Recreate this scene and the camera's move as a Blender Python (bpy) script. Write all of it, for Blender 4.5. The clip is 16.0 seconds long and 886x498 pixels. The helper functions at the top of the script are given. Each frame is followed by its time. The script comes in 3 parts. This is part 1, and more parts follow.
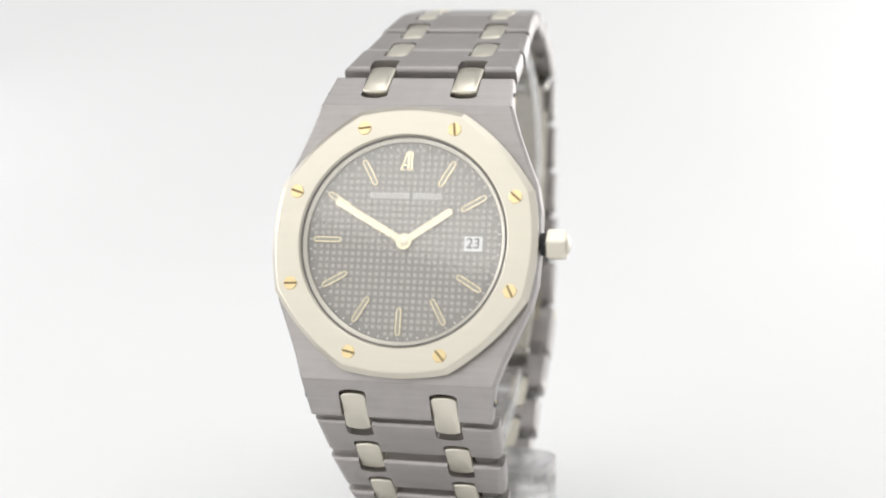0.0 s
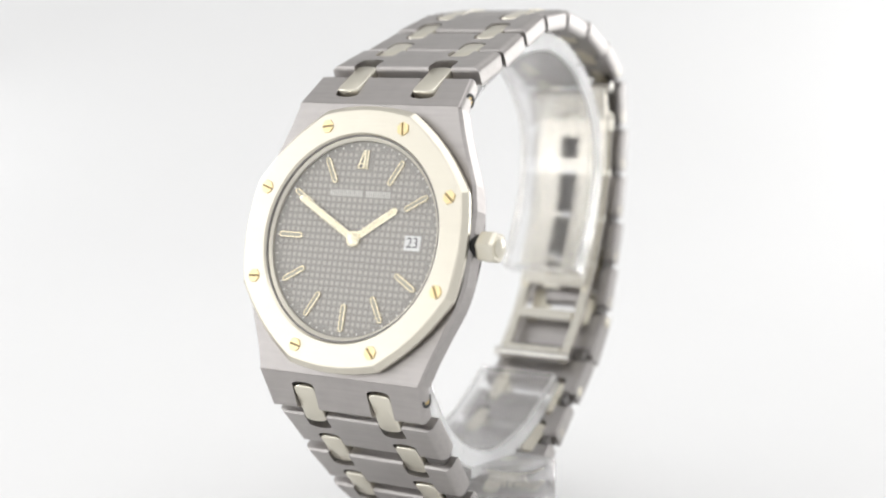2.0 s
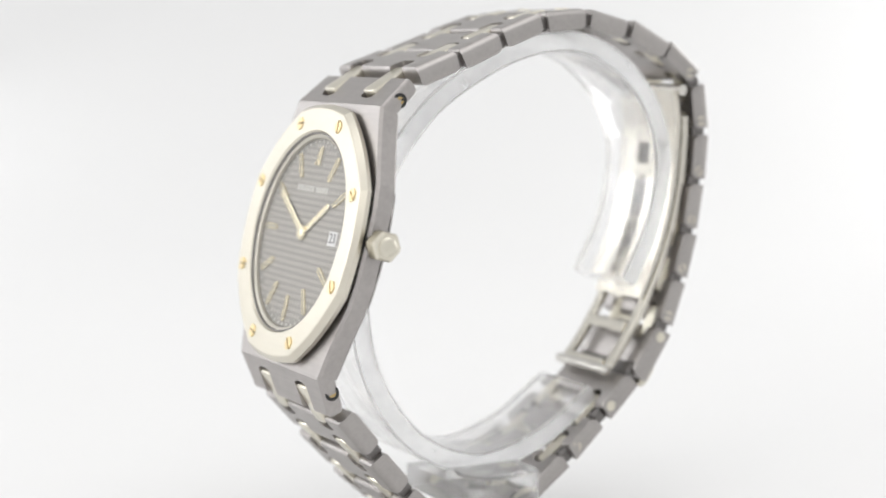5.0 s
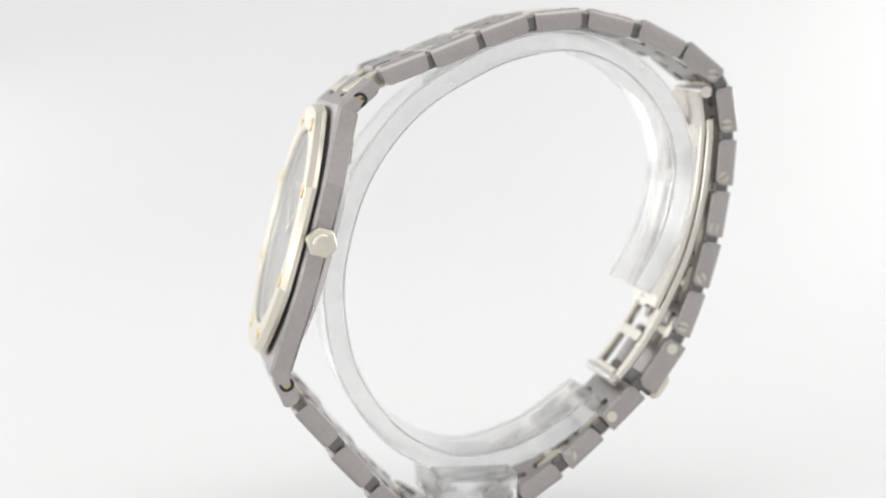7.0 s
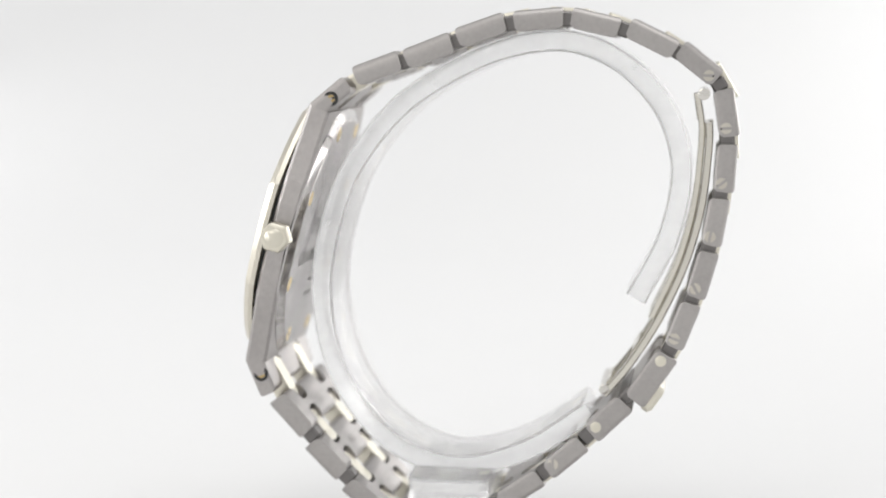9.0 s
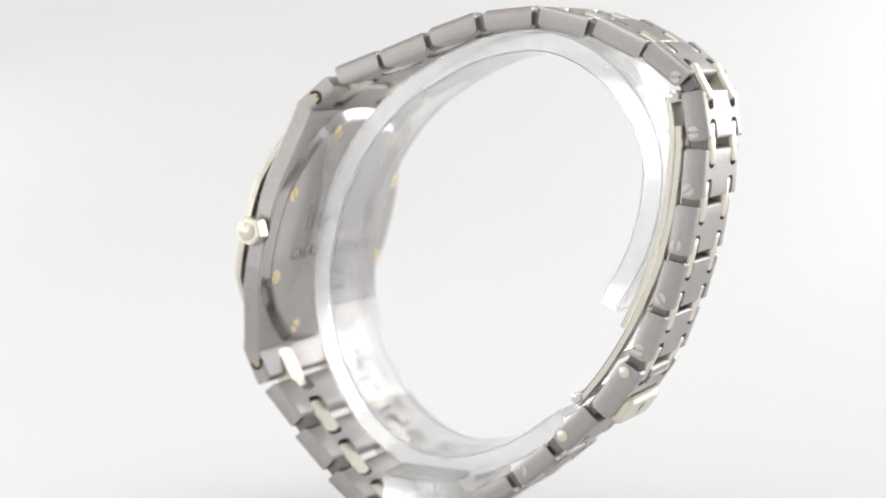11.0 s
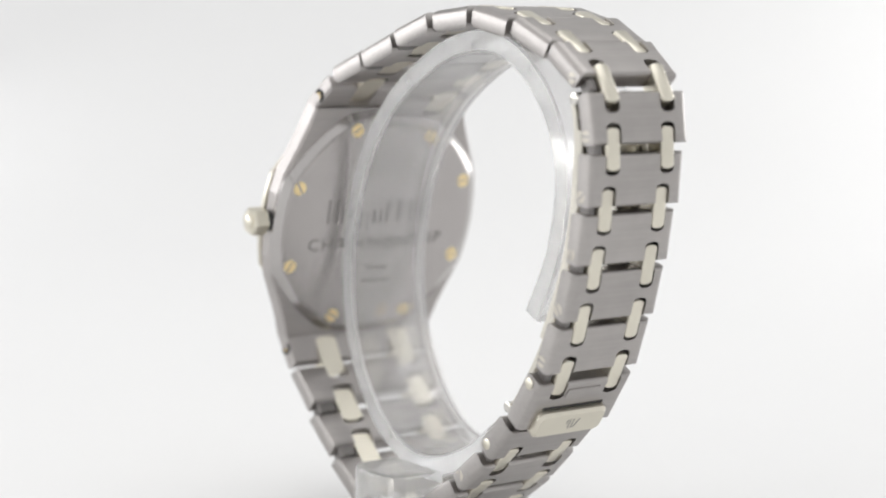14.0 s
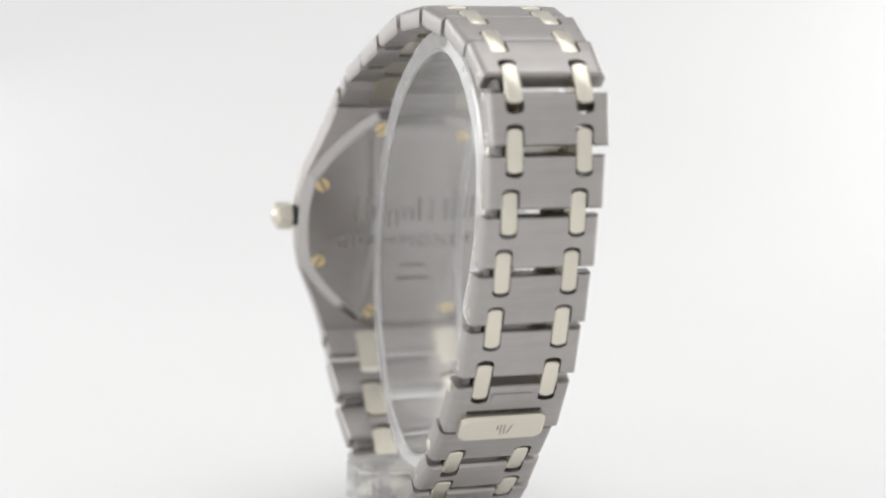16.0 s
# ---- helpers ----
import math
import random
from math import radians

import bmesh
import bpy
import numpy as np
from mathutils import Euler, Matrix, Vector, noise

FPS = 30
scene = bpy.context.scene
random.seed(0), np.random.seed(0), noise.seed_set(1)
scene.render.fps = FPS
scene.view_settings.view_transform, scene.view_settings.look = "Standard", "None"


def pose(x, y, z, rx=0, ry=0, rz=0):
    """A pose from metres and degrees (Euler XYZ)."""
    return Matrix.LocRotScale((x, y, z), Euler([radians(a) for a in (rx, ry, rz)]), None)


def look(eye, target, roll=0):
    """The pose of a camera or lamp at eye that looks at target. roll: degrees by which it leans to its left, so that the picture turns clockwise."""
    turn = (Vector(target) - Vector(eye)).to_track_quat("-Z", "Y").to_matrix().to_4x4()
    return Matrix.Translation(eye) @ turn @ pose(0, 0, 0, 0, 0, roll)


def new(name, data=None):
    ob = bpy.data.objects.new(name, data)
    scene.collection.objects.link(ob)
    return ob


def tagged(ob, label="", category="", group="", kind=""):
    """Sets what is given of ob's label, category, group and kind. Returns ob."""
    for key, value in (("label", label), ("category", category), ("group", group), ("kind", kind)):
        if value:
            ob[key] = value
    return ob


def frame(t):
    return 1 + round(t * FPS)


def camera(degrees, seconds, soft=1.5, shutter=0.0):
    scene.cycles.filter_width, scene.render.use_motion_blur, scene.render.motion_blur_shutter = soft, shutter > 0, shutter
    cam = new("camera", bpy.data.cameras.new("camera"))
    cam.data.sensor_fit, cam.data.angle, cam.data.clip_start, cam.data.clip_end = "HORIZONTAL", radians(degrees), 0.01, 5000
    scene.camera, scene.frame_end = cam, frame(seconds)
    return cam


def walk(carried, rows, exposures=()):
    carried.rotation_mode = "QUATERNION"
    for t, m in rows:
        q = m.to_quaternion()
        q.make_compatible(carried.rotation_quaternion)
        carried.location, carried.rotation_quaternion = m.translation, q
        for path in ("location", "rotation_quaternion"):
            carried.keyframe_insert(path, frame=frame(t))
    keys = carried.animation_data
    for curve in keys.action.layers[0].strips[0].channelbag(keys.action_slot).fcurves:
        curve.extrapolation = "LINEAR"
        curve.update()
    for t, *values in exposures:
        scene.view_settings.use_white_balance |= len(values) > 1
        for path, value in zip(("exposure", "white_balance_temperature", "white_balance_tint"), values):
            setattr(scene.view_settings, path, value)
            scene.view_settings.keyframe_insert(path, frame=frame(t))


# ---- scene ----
cam = camera(27.629, 16.0, soft=1.9)
EYE = Vector((0.0, -0.2325, 0.064))
_p, _y = radians(-6.474), radians(0.198)
VIEW = look(EYE, EYE + Vector((-math.sin(_y) * math.cos(_p), math.cos(_y) * math.cos(_p), math.sin(_p))), 0.131)
cam.data.dof.use_dof = True
cam.data.dof.focus_distance = 0.218
cam.data.dof.aperture_fstop = 14.5
walk(cam, [(0.0, VIEW), (16.0, VIEW)], exposures=[(0.0, 0.08), (4.0, 0.08), (6.5, 0.03), (10.0, 0.04), (12.5, 0.02), (14.0, 0.02), (16.0, 0.02)])

# ---- light: a white studio sweep between large softboxes, and two unseen fills ----
world = bpy.data.worlds.new("studio_ambience")
scene.world = world
world.use_nodes = True
_bg = world.node_tree.nodes["Background"]
_bg.inputs["Color"].default_value = (1.0, 0.999, 0.997, 1)
_bg.inputs["Strength"].default_value = 0.81


def softbox_lamp(name, eye, target, w, h, watts, tint=(1.0, 0.995, 0.99)):
    data = bpy.data.lights.new(name, "AREA")
    data.shape, data.size, data.size_y, data.energy = "RECTANGLE", w, h, watts
    data.color = tint
    ob = new(name, data)
    ob.matrix_world = look(eye, target)
    return ob


COOL, WARM = (0.985, 0.99, 1.005), (1.0, 0.97, 0.92)
softbox_lamp("softbox_core_left", (-0.576, 0.102, 0.235), (0, 0, 0.04), 0.09, 0.18, 0.23, COOL)
softbox_lamp("softbox_halo_left", (-0.603, 0.150, 0.205), (0, 0, 0.04), 0.37, 0.25, 0.35, COOL)
softbox_lamp("softbox_light_left", (-0.66, 0.08, 0.23), (0, 0, 0.04), 0.54, 0.28, 0.70, COOL)
# unseen fills, added to brighten the front floor and the bracelet's inside
softbox_lamp("fill_light_front", (-0.34, -0.46, 0.42), (-0.02, -0.24, 0.0), 0.42, 0.30, 0.40, WARM)
softbox_lamp("fill_low_left", (-0.48, -0.28, 0.08), (0, 0, 0.04), 0.28, 0.12, 0.22)
softbox_lamp("softbox_light_left_rear", (-0.30, 0.42, 0.11), (0, 0, 0.04), 0.20, 0.20, 0.13, COOL)
softbox_lamp("softbox_light_right", (0.432, 0.417, 0.145), (0.03, 0.03, 0.0), 0.42, 0.28, 1.25)
softbox_lamp("softbox_light_top", (0.12, -0.04, 0.50), (0.09, 0.05, 0.0), 0.48, 0.40, 0.72)

# ---- materials ----


def material(name):
    m = bpy.data.materials.new(name)
    m.use_nodes = True
    return m, m.node_tree.nodes, m.node_tree.links, m.node_tree.nodes["Principled BSDF"]


def metal(name, color, rough, stretch=(1, 1, 1), grain=0.05, bump=0.02, blotch=0.08):
    """Brushed or satin metal: fine stretched grain in roughness and relief, faint larger blotches in tone."""
    m, nodes, links, p = material(name)
    p.inputs["Metallic"].default_value = 1.0
    tc = nodes.new("ShaderNodeTexCoord")
    mp = nodes.new("ShaderNodeMapping")
    mp.inputs["Scale"].default_value = stretch
    links.new(tc.outputs["Object"], mp.inputs["Vector"])
    fine = nodes.new("ShaderNodeTexNoise")
    fine.inputs["Scale"].default_value = 6000
    fine.inputs["Detail"].default_value = 3
    links.new(mp.outputs["Vector"], fine.inputs["Vector"])
    big = nodes.new("ShaderNodeTexNoise")
    big.inputs["Scale"].default_value = 420
    big.inputs["Detail"].default_value = 4
    links.new(tc.outputs["Object"], big.inputs["Vector"])
    r1 = nodes.new("ShaderNodeMapRange")
    r1.inputs["To Min"].default_value, r1.inputs["To Max"].default_value = rough - grain, rough + grain
    links.new(fine.outputs["Fac"], r1.inputs["Value"])
    links.new(r1.outputs["Result"], p.inputs["Roughness"])
    mix = nodes.new("ShaderNodeMix")
    mix.data_type = "RGBA"
    mix.inputs["A"].default_value = (*[c * (1 - blotch) for c in color], 1)
    mix.inputs["B"].default_value = (*[min(1, c * (1 + blotch)) for c in color], 1)
    streak, blend = nodes.new("ShaderNodeTexNoise"), nodes.new("ShaderNodeMix")
    streak.inputs["Scale"].default_value = 1800
    streak.inputs["Detail"].default_value = 4
    links.new(mp.outputs["Vector"], streak.inputs["Vector"])
    blend.inputs["Factor"].default_value = 0.55
    links.new(big.outputs["Fac"], blend.inputs["A"])
    links.new(streak.outputs["Fac"], blend.inputs["B"])
    links.new(blend.outputs["Result"], mix.inputs["Factor"])
    info, vary = nodes.new("ShaderNodeObjectInfo"), nodes.new("ShaderNodeHueSaturation")
    tone = nodes.new("ShaderNodeMapRange")
    tone.inputs["To Min"].default_value, tone.inputs["To Max"].default_value = 0.95, 1.05
    links.new(info.outputs["Random"], tone.inputs["Value"])
    links.new(tone.outputs["Result"], vary.inputs["Value"])
    links.new(mix.outputs["Result"], vary.inputs["Color"])
    links.new(vary.outputs["Color"], p.inputs["Base Color"])
    if bump:
        b = nodes.new("ShaderNodeBump")
        b.inputs["Strength"].default_value = bump
        b.inputs["Distance"].default_value = 0.00004
        links.new(fine.outputs["Fac"], b.inputs["Height"])
        links.new(b.outputs["Normal"], p.inputs["Normal"])
    return m


TANTALUM = metal("brushed_tantalum", (0.41, 0.39, 0.378), 0.42, (0.05, 1, 1), 0.07, 0.25, 0.2)
TANTALUM_HEAD = metal("satin_tantalum", (0.415, 0.393, 0.382), 0.44, (1, 0.06, 1), 0.07, 0.25, 0.2)
SATIN_BACK = metal("satin_case_back", (0.46, 0.437, 0.428), 0.24, (1, 0.06, 1), 0.05, 0.15)
_n, _l = SATIN_BACK.node_tree.nodes, SATIN_BACK.node_tree.links
_tan = _n.new("ShaderNodeTangent")
_tan.direction_type, _tan.axis = "RADIAL", "Z"
_l.new(_tan.outputs["Tangent"], _n["Principled BSDF"].inputs["Tangent"])
_n["Principled BSDF"].inputs["Anisotropic"].default_value = 0.85
POLISHED = metal("polished_tantalum", (0.50, 0.48, 0.47), 0.12, (1, 1, 1), 0.02, 0.0)
# dark grey holding the shade of the link gaps; the crystal seal shares it
SEAL_AND_GAP_SHADE = metal("seal_and_gap_shade_metal", (0.20, 0.19, 0.185), 0.45, (1, 1, 1), 0.05, 0.05)
STEEL = metal("polished_steel", (0.66, 0.64, 0.60), 0.16, (1, 1, 1), 0.03, 0.0)
CHAMPAGNE = metal("brushed_champagne_gold", (0.69, 0.653, 0.563), 0.33, (1, 0.05, 1), 0.08, 0.4, 0.045)
STUD_GOLD = metal("satin_champagne_gold", (0.71, 0.675, 0.58), 0.32, (1, 1, 1), 0.02, 0.0, 0.03)
PALE_STEEL = metal("satin_steel_clasp", (0.70, 0.67, 0.60), 0.22, (1, 1, 1), 0.04, 0.05)
GOLD = metal("yellow_gold", (0.85, 0.69, 0.39), 0.3, (1, 1, 1), 0.05, 0.05)
SCREW_STEEL = metal("satin_screw_steel", (0.56, 0.53, 0.47), 0.3, (1, 1, 1), 0.05, 0.05)
# brass with a darkened colour, for the shade inside the lug holes
SHADED_BRASS = metal("shaded_brass", (0.50, 0.38, 0.19), 0.35, (1, 1, 1), 0.05, 0.05)
HAND_GOLD = metal("pale_gold", (0.92, 0.84, 0.62), 0.25, (1, 1, 1), 0.04, 0.0)


def plain(name, color, rough, spread=0.06, scale=900):
    m, nodes, links, p = material(name)
    p.inputs["Roughness"].default_value = rough
    n = nodes.new("ShaderNodeTexNoise")
    n.inputs["Scale"].default_value = scale
    n.inputs["Detail"].default_value = 5
    tc = nodes.new("ShaderNodeTexCoord")
    links.new(tc.outputs["Object"], n.inputs["Vector"])
    mix = nodes.new("ShaderNodeMix")
    mix.data_type = "RGBA"
    mix.inputs["A"].default_value = (*[c * (1 - spread) for c in color], 1)
    mix.inputs["B"].default_value = (*[min(1, c * (1 + spread)) for c in color], 1)
    links.new(n.outputs["Fac"], mix.inputs["Factor"])
    links.new(mix.outputs["Result"], p.inputs["Base Color"])
    return m


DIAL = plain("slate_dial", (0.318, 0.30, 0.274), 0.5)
# the dial's slate again, made lighter to hold the squares' glint
DIAL_TILE_GLINT = plain("slate_dial_square_glint", (0.495, 0.47, 0.43), 0.32)
# brown for the slot floors of the gold screws: shade put into colour
SLOT_SHADE = plain("screw_slot_shade", (0.30, 0.22, 0.12), 0.6)
# rubber black, used as well to paint shade into recesses and slots
RUBBER_AND_SHADE = plain("black_rubber_and_recess_shade", (0.02, 0.02, 0.02), 0.6)
LUME = plain("aged_cream_fill", (0.46, 0.43, 0.34), 0.5)
DATE_WHITE = plain("white_date_disc", (0.8, 0.8, 0.79), 0.5)
INK = plain("dark_ink", (0.03, 0.03, 0.035), 0.5)
PRINT = plain("silver_print", (0.85, 0.84, 0.80), 0.4)
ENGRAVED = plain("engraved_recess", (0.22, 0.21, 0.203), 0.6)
SWEEP = plain("matt_white_paper", (0.74, 0.74, 0.74), 0.9, 0.012, 14)


def pane(name, ior, haze=0.0, gloss_rough=0.02, double=True, solid=False):
    """Clear plate: straight through, with the gloss of its surface; haze: the share of milky scatter."""
    m, nodes, links, p = material(name)
    thru, gloss = nodes.new("ShaderNodeBsdfTransparent"), nodes.new("ShaderNodeBsdfGlossy")
    gloss.inputs["Roughness"].default_value = gloss_rough
    lw, mix = nodes.new("ShaderNodeLayerWeight"), nodes.new("ShaderNodeMixShader")
    lw.inputs["Blend"].default_value = 0.5
    power, scale = nodes.new("ShaderNodeMath"), nodes.new("ShaderNodeMapRange")
    power.operation = "POWER"
    power.inputs[1].default_value = 5.0
    f0 = ((ior - 1) / (ior + 1)) ** 2
    if double:
        f0 = 2 * f0 / (1 + f0)  # both faces of the pane
    scale.inputs["To Min"].default_value, scale.inputs["To Max"].default_value = f0, 1.0
    links.new(lw.outputs["Facing"], power.inputs[0])
    links.new(power.outputs["Value"], scale.inputs["Value"])
    links.new(scale.outputs["Result"], mix.inputs["Fac"])
    body = thru
    if haze:
        milk, both, body = nodes.new("ShaderNodeBsdfDiffuse"), nodes.new("ShaderNodeMixShader"), nodes.new("ShaderNodeMixShader")
        glow = nodes.new("ShaderNodeBsdfTranslucent")
        for sh in (milk, glow):
            sh.inputs["Color"].default_value = (0.97, 0.97, 0.97, 1)
        both.inputs["Fac"].default_value = 0.8
        links.new(milk.outputs["BSDF"], both.inputs[1])
        links.new(glow.outputs["BSDF"], both.inputs[2])
        tc, n, amount = nodes.new("ShaderNodeTexCoord"), nodes.new("ShaderNodeTexNoise"), nodes.new("ShaderNodeMapRange")
        n.inputs["Scale"].default_value = 350
        n.inputs["Detail"].default_value = 4
        links.new(tc.outputs["Object"], n.inputs["Vector"])
        amount.inputs["To Min"].default_value, amount.inputs["To Max"].default_value = haze * 0.75, min(1.0, haze * 1.25)
        links.new(n.outputs["Fac"], amount.inputs["Value"])
        links.new(amount.outputs["Result"], body.inputs["Fac"])
        links.new(thru.outputs["BSDF"], body.inputs[1])
        links.new(both.outputs["Shader"], body.inputs[2])
    if solid:
        glass = nodes.new("ShaderNodeBsdfGlass")
        glass.inputs["IOR"].default_value = ior
        glass.inputs["Roughness"].default_value = gloss_rough
        part_clear = nodes.new("ShaderNodeMixShader")
        part_clear.inputs["Fac"].default_value = 0.25
        links.new(glass.outputs["BSDF"], part_clear.inputs[1])
        links.new(thru.outputs["BSDF"], part_clear.inputs[2])
        links.new(part_clear.outputs["Shader"], body.inputs[1])
        links.new(body.outputs["Shader"], nodes["Material Output"].inputs["Surface"])
        return m
    links.new(body.outputs[0], mix.inputs[1])
    links.new(gloss.outputs["BSDF"], mix.inputs[2])
    links.new(mix.outputs["Shader"], nodes["Material Output"].inputs["Surface"])
    return m


CRYSTAL = pane("sapphire_crystal", 1.77)
ACRYLIC = pane("clear_acrylic", 1.49, 0.07, 0.02, solid=True)
SIDE = pane("clear_acrylic_side", 1.49, 0.28, 0.05, solid=True)
FROSTED = pane("hazy_acrylic_edge", 1.49, 0.75, 0.1, solid=True)
HAZE = pane("hazy_acrylic", 1.49, 0.2, 0.03, solid=True)

# ---- mesh helpers; drawn in millimetres, stored in metres ----
MM = 0.001


def part(name, bm, mat, parent, label="", basis=None, smooth=False, crease=32):
    """Links a bmesh as one mesh object under a thing or a part."""
    bmesh.ops.recalc_face_normals(bm, faces=bm.faces)
    bm.transform(Matrix.Scale(MM, 4))
    me = bpy.data.meshes.new(name)
    bm.to_mesh(me)
    bm.free()
    me.materials.append(mat)
    return piece(name, me, parent, label, basis, smooth, crease)


def piece(name, me, parent, label="", basis=None, smooth=False, crease=32):
    ob = new(name, me)
    ob.parent = parent
    if basis is not None:
        ob.matrix_basis = basis
    if smooth:
        me.shade_smooth()
        me.set_sharp_from_angle(angle=radians(crease))
    return tagged(ob, label)


def mm_matrix(m):
    """The same pose with its place given in millimetres."""
    m = m.copy()
    m.translation = m.translation * MM
    return m


def loops(bm, rows, caps=(True, True), closed=True):
    """A skin over rows of equally many points."""
    vs = [[bm.verts.new(p) for p in r] for r in rows]
    n = len(vs[0])
    for a, b in zip(vs, vs[1:]):
        for i in range(n if closed else n - 1):
            j = (i + 1) % n
            bm.faces.new((a[i], a[j], b[j], b[i]))
    if caps[0]:
        bm.faces.new(list(reversed(vs[0])))
    if caps[1]:
        bm.faces.new(vs[-1])
    return vs


def box(sx, sy, sz, c=(0, 0, 0), bevel=0.0, segments=2):
    bm = bmesh.new()
    bmesh.ops.create_cube(bm, size=1, matrix=Matrix.Translation(c) @ Matrix.Diagonal((sx, sy, sz, 1)))
    if bevel:
        bmesh.ops.bevel(bm, geom=list(bm.edges), offset=bevel, segments=segments, profile=0.5, affect="EDGES")
    return bm


def stadium(w, l, n=6, bulge=None):
    """A bar along y with rounded ends: the points of its outline."""
    r = w / 2
    e = r if bulge is None else bulge
    pts = []
    for k in range(n + 1):
        a = math.pi * k / n
        pts.append((r * math.cos(a), l / 2 - e + e * math.sin(a)))
    for k in range(n + 1):
        a = math.pi + math.pi * k / n
        pts.append((r * math.cos(a), -l / 2 + e + e * math.sin(a)))
    return pts


def slab(outline, z0, z1, chamfer=0.0):
    """A plate with that outline; its upper rim is chamfered."""
    bm = bmesh.new()
    rows = [[(x, y, z0) for x, y in outline]]
    if chamfer:
        cx = sum(x for x, y in outline) / len(outline)
        cy = sum(y for x, y in outline) / len(outline)
        hx = max(abs(x - cx) for x, y in outline)
        hy = max(abs(y - cy) for x, y in outline)
        rows.append([(x, y, z1 - chamfer) for x, y in outline])
        rows.append([(cx + (x - cx) * (1 - chamfer / hx), cy + (y - cy) * (1 - chamfer / hy), z1) for x, y in outline])
    else:
        rows.append([(x, y, z1) for x, y in outline])
    loops(bm, rows)
    return bm


def lathe(profile, n=48):
    """A turned body round z from (radius, height) pairs."""
    bm = bmesh.new()
    loops(bm, [[(r * math.cos(2 * math.pi * k / n), r * math.sin(2 * math.pi * k / n), z) for k in range(n)] for r, z in profile])
    return bm


def screw_mesh(name, r, h, mat, hexed=False, slot=0.16, slot_shade=None):
    """A slotted screw head standing on z = 0: two half discs and the sunken slot between them, its floor coloured with
    the slot's shade.
    """
    bm = bmesh.new()
    n = 6 if hexed else 20
    for side in (1, -1):
        pts = []
        m = 3 if hexed else 10
        lo = math.asin(slot / r)
        for k in range(m + 1):
            a = lo + (math.pi - 2 * lo) * k / m
            pts.append((r * math.cos(a), side * r * math.sin(a)))
        rows = [[(x, y, 0) for x, y in pts], [(x, y, h * 0.75) for x, y in pts], [(x * 0.93, y * 0.93 + side * 0.01, h) for x, y in pts]]
        loops(bm, rows)
    heads = len(bm.faces)
    loops(bm, [[(r * 0.96 * math.cos(2 * math.pi * k / n), r * 0.96 * math.sin(2 * math.pi * k / n), z) for k in range(n)] for z in (0, h * 0.3)])
    bm.faces.ensure_lookup_table()
    for f in bm.faces[heads:]:
        f.material_index = 1
    bmesh.ops.recalc_face_normals(bm, faces=bm.faces)
    bm.transform(Matrix.Scale(MM, 4))
    me = bpy.data.meshes.new(name)
    bm.to_mesh(me)
    bm.free()
    me.materials.append(mat)
    me.materials.append(slot_shade or SLOT_SHADE)
    return me


def text_mesh(name, body, size, depth, mat, spacing=1.0):
    cu = bpy.data.curves.new(name, "FONT")
    cu.body, cu.size, cu.extrude = body, size * MM, depth * MM
    cu.align_x, cu.align_y, cu.space_character = "CENTER", "CENTER", spacing
    tmp = bpy.data.objects.new(name, cu)
    scene.collection.objects.link(tmp)
    bpy.context.view_layer.update()
    me = bpy.data.meshes.new_from_object(tmp.evaluated_get(bpy.context.evaluated_depsgraph_get()))
    bpy.data.objects.remove(tmp)
    me.materials.clear()
    me.materials.append(mat)
    return me


# ---- setting ----
LIFT = 64.0  # height of the turning axes' zero over the floor


def build_sweep():
    """White paper: floor, a wide curve and an upright back in one sheet."""
    bm = bmesh.new()
    prof = [(-900, 0), (300, 0)]
    r = 400
    for k in range(1, 25):
        a = math.pi / 2 * k / 24
        prof.append((300 + r * math.sin(a), r - r * math.cos(a)))
    prof.append((700, 1500))
    rows = [[(x, y, z) for y, z in prof] for x in (-1400, 0, 1400)]
    loops(bm, rows, (False, False), closed=False)
    bm.transform(Matrix.Scale(MM, 4))
    me = bpy.data.meshes.new("floor")
    bm.to_mesh(me)
    bm.free()
    me.materials.append(SWEEP)
    me.shade_smooth()
    tagged(new("floor", me), "matt white seamless paper sweep under and behind", "floor", kind="structure")


build_sweep()

# ---- the watch ----
watch = tagged(new("wristwatch"), "two-tone grey and champagne octagonal wristwatch on a clear stand", "wristwatch")
HEAD_C = Vector((-21.81, 0.1, LIFT - 22.97))
_t = math.atan2(0.2548, 0.967)
UP = Vector((math.sin(_t), 0, math.cos(_t)))
OUT = Vector((-math.cos(_t), 0, math.sin(_t)))
RIGHT = Vector((0, -1, 0))


def axes(x, y, z, at):
    m = Matrix((x, y, z)).transposed().to_4x4()
    m.translation = at
    return m


HEAD = axes(RIGHT, UP, OUT, HEAD_C)          # x to three o'clock, y to twelve, z out of the dial
BACK = axes(-RIGHT, UP, -OUT, HEAD_C)        # the same seen from behind
HEAD_M, BACK_M = mm_matrix(HEAD), mm_matrix(BACK)


def at_head(x, y, z, rz=0):
    return mm_matrix(HEAD @ pose(x, y, z, 0, 0, rz))


def oct_r(a, flat, bulge=0.75):
    phi = (a + math.pi / 8) % (math.pi / 4) - math.pi / 8
    return (flat - bulge) / math.cos(phi) + bulge * (1 - (phi / (math.pi / 8)) ** 2)


def oct_ring(flat, z, n=96, bulge=0.75):
    return [(oct_r(2 * math.pi * k / n, flat, bulge) * math.cos(2 * math.pi * k / n),
             oct_r(2 * math.pi * k / n, flat, bulge) * math.sin(2 * math.pi * k / n), z) for k in range(n)]


def ring(r, z, n=96):
    return [(r * math.cos(2 * math.pi * k / n), r * math.sin(2 * math.pi * k / n), z) for k in range(n)]


